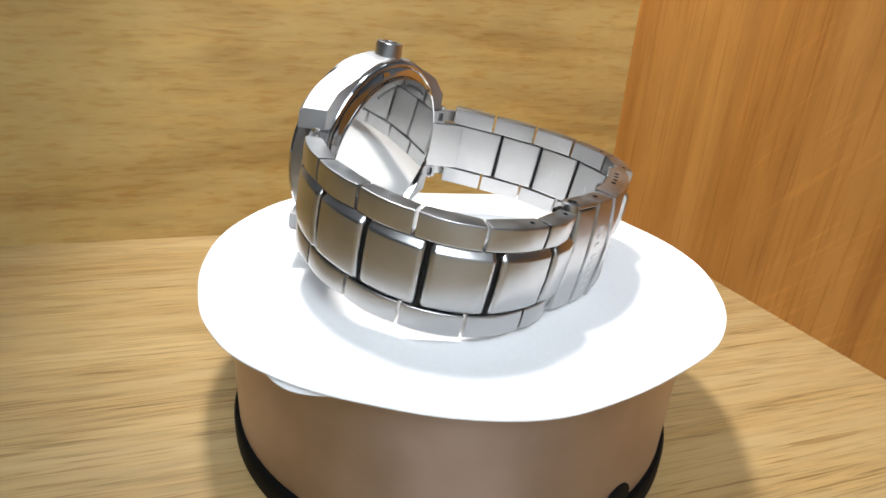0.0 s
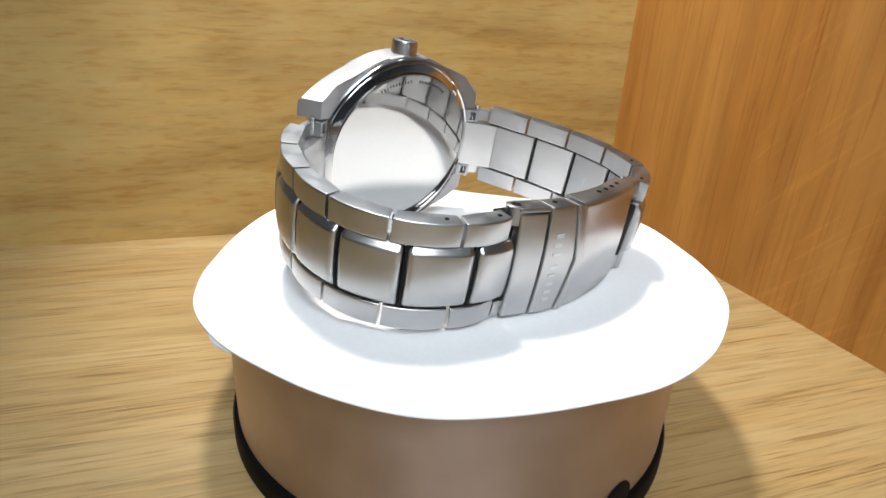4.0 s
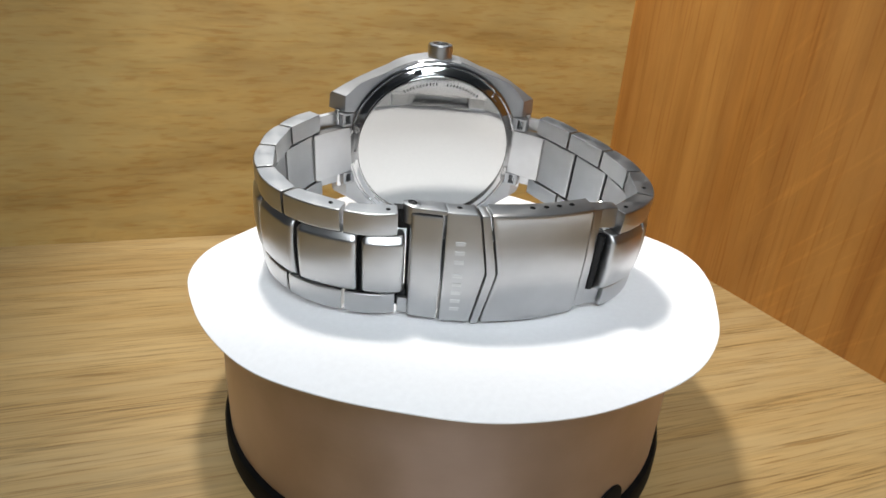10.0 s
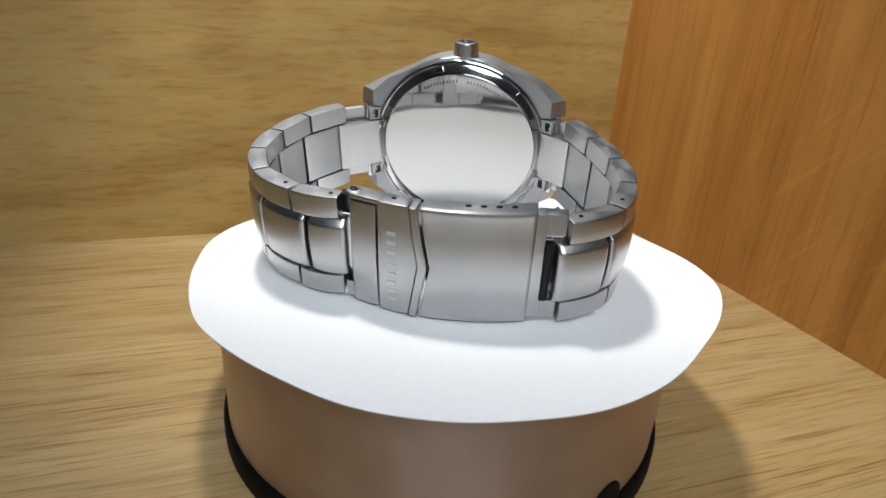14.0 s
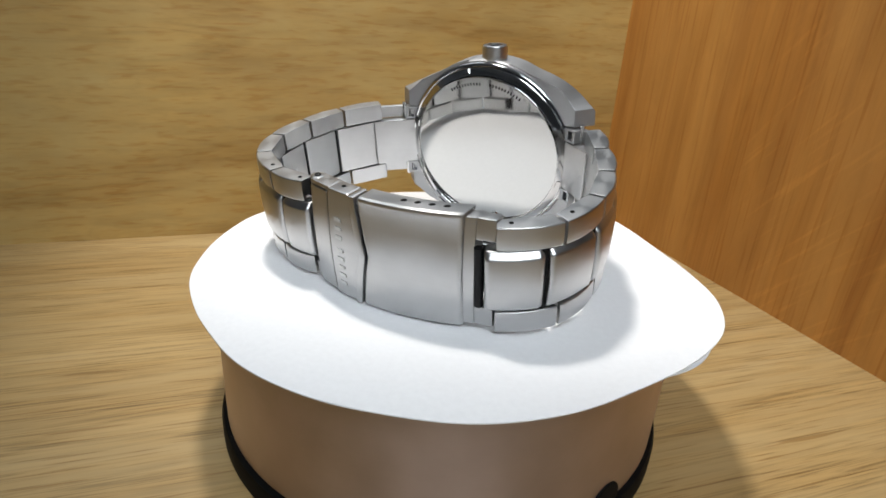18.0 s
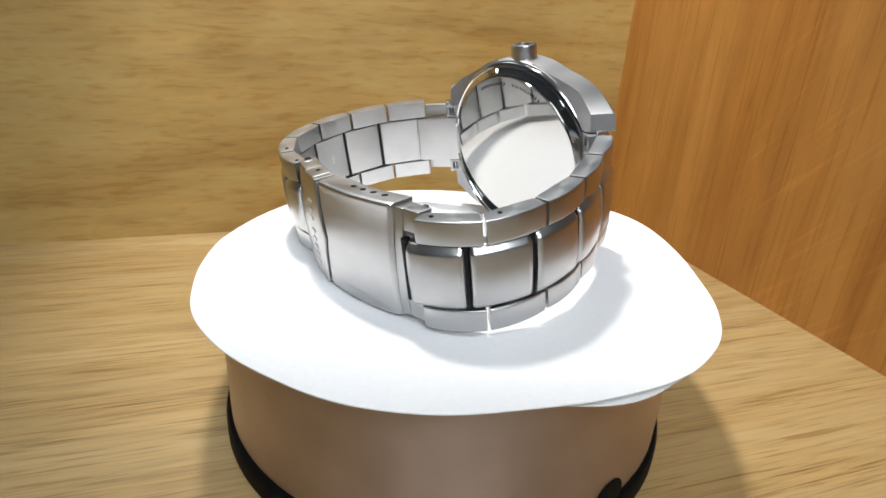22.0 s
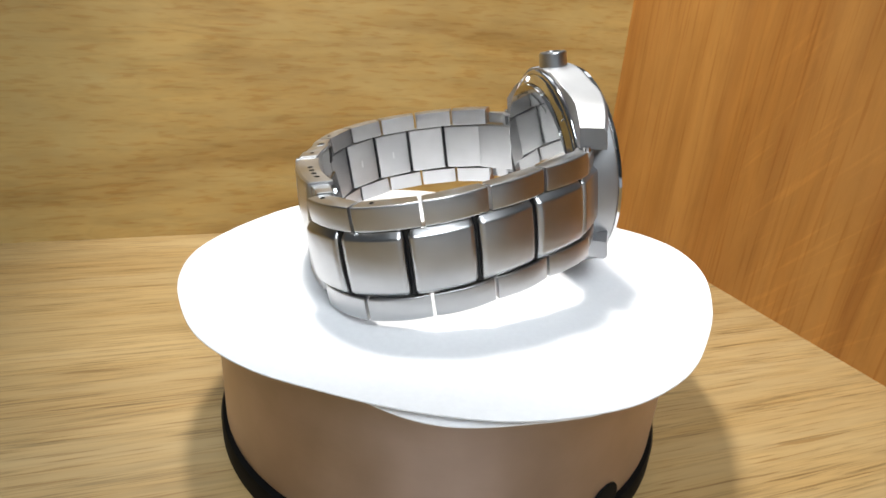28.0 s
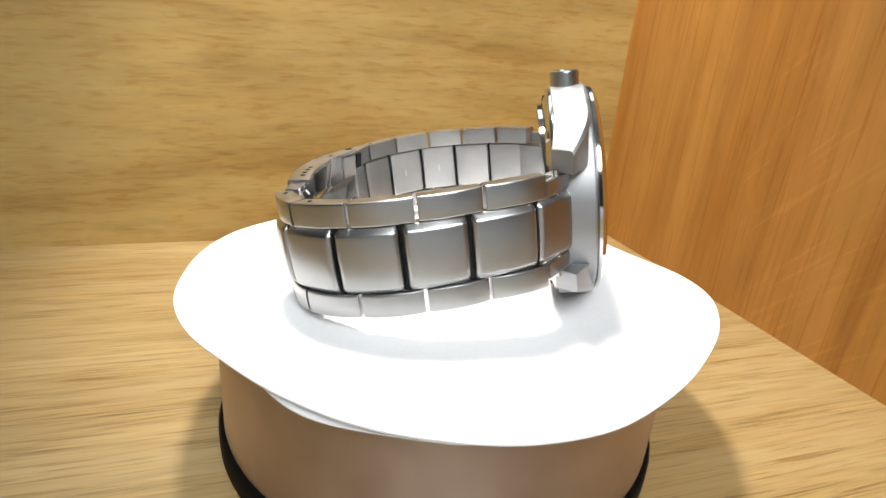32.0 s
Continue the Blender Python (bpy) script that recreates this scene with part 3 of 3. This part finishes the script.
def rbox_long(x0, x1, y0, y1, z0, z1, n=10):
    """A bar cut along x so that it can bow."""
    bm = bmesh.new()
    rows = [[bm.verts.new(((x0 + (x1 - x0) * i / n) * MM, y * MM, z * MM)) for y, z in ((y0, z0), (y1, z0), (y1, z1), (y0, z1))] for i in range(n + 1)]
    for p, q in zip(rows, rows[1:]):
        for i in range(4):
            bm.faces.new((p[i], p[(i + 1) % 4], q[(i + 1) % 4], q[i]))
    bm.faces.new(rows[0])
    bm.faces.new(rows[-1][::-1])
    bmesh.ops.recalc_face_normals(bm, faces=bm.faces[:])
    bevel(bm, 0.2 * MM, 2, 50)
    return bm


W = HALF + 0.55
cover = on_watch("clasp_cover", plate(strips(1.2, 20.4, -W, W, 2.0), CL, CL + 1.6, 0.75), STEEL, label="brushed steel folding clasp cover")
for sg in (1, -1):
    on_watch("cover_side", bowed(rbox_long(1.4, 20.3, CL + 0.6, CL + 4.7, sg * W - 0.45 - sg * 0.46, sg * W + 0.45 - sg * 0.46)), STEEL, cover)
on_watch("chevron_rib", plate([(-0.5, W), (0.9, W), (2.95, 0.0), (0.9, -W), (-0.5, -W), (1.3, 0.0)], CL - 0.3, CL + 4.0, 0.4), STEEL, cover, "raised chevron rib")
flap = on_watch("safety_flap", plate(strips(-6.0, -0.6, -W, W, 0.0, 1.8), CL + 0.1, CL + 4.2, 0.45), STEEL)
hinge = on_watch("hinge_plate", plate(strips(-11.5, -6.35, -W + 0.1, W - 1.0), CL + 0.35, CL + 4.2, 0.5), STEEL)
on_watch("flap_arm", plate(strips(-11.6, -5.6, W - 0.8, W), CL + 0.5, CL + 4.3, 0.3), STEEL, flap)
on_watch("hinge_knuckle", bowed(lathe(rings((0, 7.6), (1.5, 7.6), (1.5, W - 0.05), (1.2, W + 0.1), (0, W + 0.1)), 24, pose(-11.2 * MM, (CL + 2.3) * MM, 0))), STEEL, hinge)
# pin coloured near-black as well, for the shade in the hinge gap
on_watch("hinge_pin", bowed(lathe(rings((0, -W - 0.1), (0.75, -W - 0.1), (0.75, W + 0.22), (0.5, W + 0.25), (0.42, W + 0.1), (0, W + 0.1)), 20, pose(-11.2 * MM, (CL + 2.3) * MM, 0))), SHADE_AND_ETCH, hinge)
# black blocks added as the shade at both ends of the hinge gap
for sg in (1, -1):
    on_watch("hinge_shade", bowed(rbox(-14.0 * MM, -11.6 * MM, (CL + 2.2) * MM, (CL + 4.2) * MM, (sg * 7.9 - 1.7) * MM, (sg * 7.9 + 1.7) * MM, 0.3 * MM)), SHADE_AND_ETCH, hinge, "black block standing for the shade in the clasp hinge gap")
on_watch("hinge_foot", plate(strips(-13.2, -11.5, -W + 0.1, -7.4), CL + 1.2, CL + 4.0, 0.4), STEEL, hinge)
on_watch("flap_rivet", bowed(lathe(rings((0, W - 0.1), (0.45, W - 0.1), (0.45, W + 0.06), (0, W + 0.1)), 16, pose(-3.6 * MM, (CL + 2.4) * MM, 0))), DARK, flap)
on_watch("spring_pin", bowed(lathe(rings((0, -1.6), (0.55, -1.6), (0.55, 1.5), (0.35, 1.7), (0, 1.7)), 16, pose(22.4 * MM, (CL + 4.2) * MM, 9.0 * MM, 0, 60, 0))), POLISHED, cover, "small bright spring pin")
# row of marks in place of the maker's name
for k in range(8):
    z = 5.4 - k * 1.75 - (0.9 if k > 2 else 0.0)
    on_watch("engraved_mark", bowed(rbox(-4.3 * MM, -2.7 * MM, (CL + 0.04) * MM, (CL + 0.2) * MM, (z - 0.34) * MM, (z + 0.34) * MM)), ETCH, flap, "pale engraved mark")
for k in range(4):
    on_watch("adjusting_hole", bowed(lathe(rings((0, 0.04), (0.5, 0.04), (0.55, 0), (0.55, -0.3)), 14, pose((9.0 + k * 2.5) * MM, (CL + 2.9) * MM, W * MM))), DARK, cover, "dark adjusting hole")
on_watch("end_bracket", plate(strips(20.0, 22.2, -HALF, HALF), CL + 0.7, CL + 3.8, 0.4), STEEL, cover)
for sg in (1, -1):
    on_watch("bracket_arm", plate([(21.8, sg * 6.4), (25.4, sg * 6.4), (25.4, sg * HALF), (21.8, sg * HALF)], CL + 0.9, CL + 3.8, 0.35), STEEL, cover)
# folded blades behind the cover
on_watch("fold_blade", plate(strips(-10.0, 24.5, -4.6, 4.6), CL + 3.2, CL + 4.0, 0.2), POLISHED, cover, "polished folding blade")
on_watch("fold_blade", plate(strips(-7.0, 25.0, -5.4, 5.4), CL + 5.8, CL + 6.6, 0.2), POLISHED, cover)


# ---- movement ----
def motions():
    turning = [(t, pose(0, 0, TOP_Z, 0, 0, -TURN * (t - 13.0))) for t in range(0, 33)]
    walk(WATCH, turning)
    walk(PAPER_TOP, turning)
    walk(PAPER_LOW, turning)


motions()
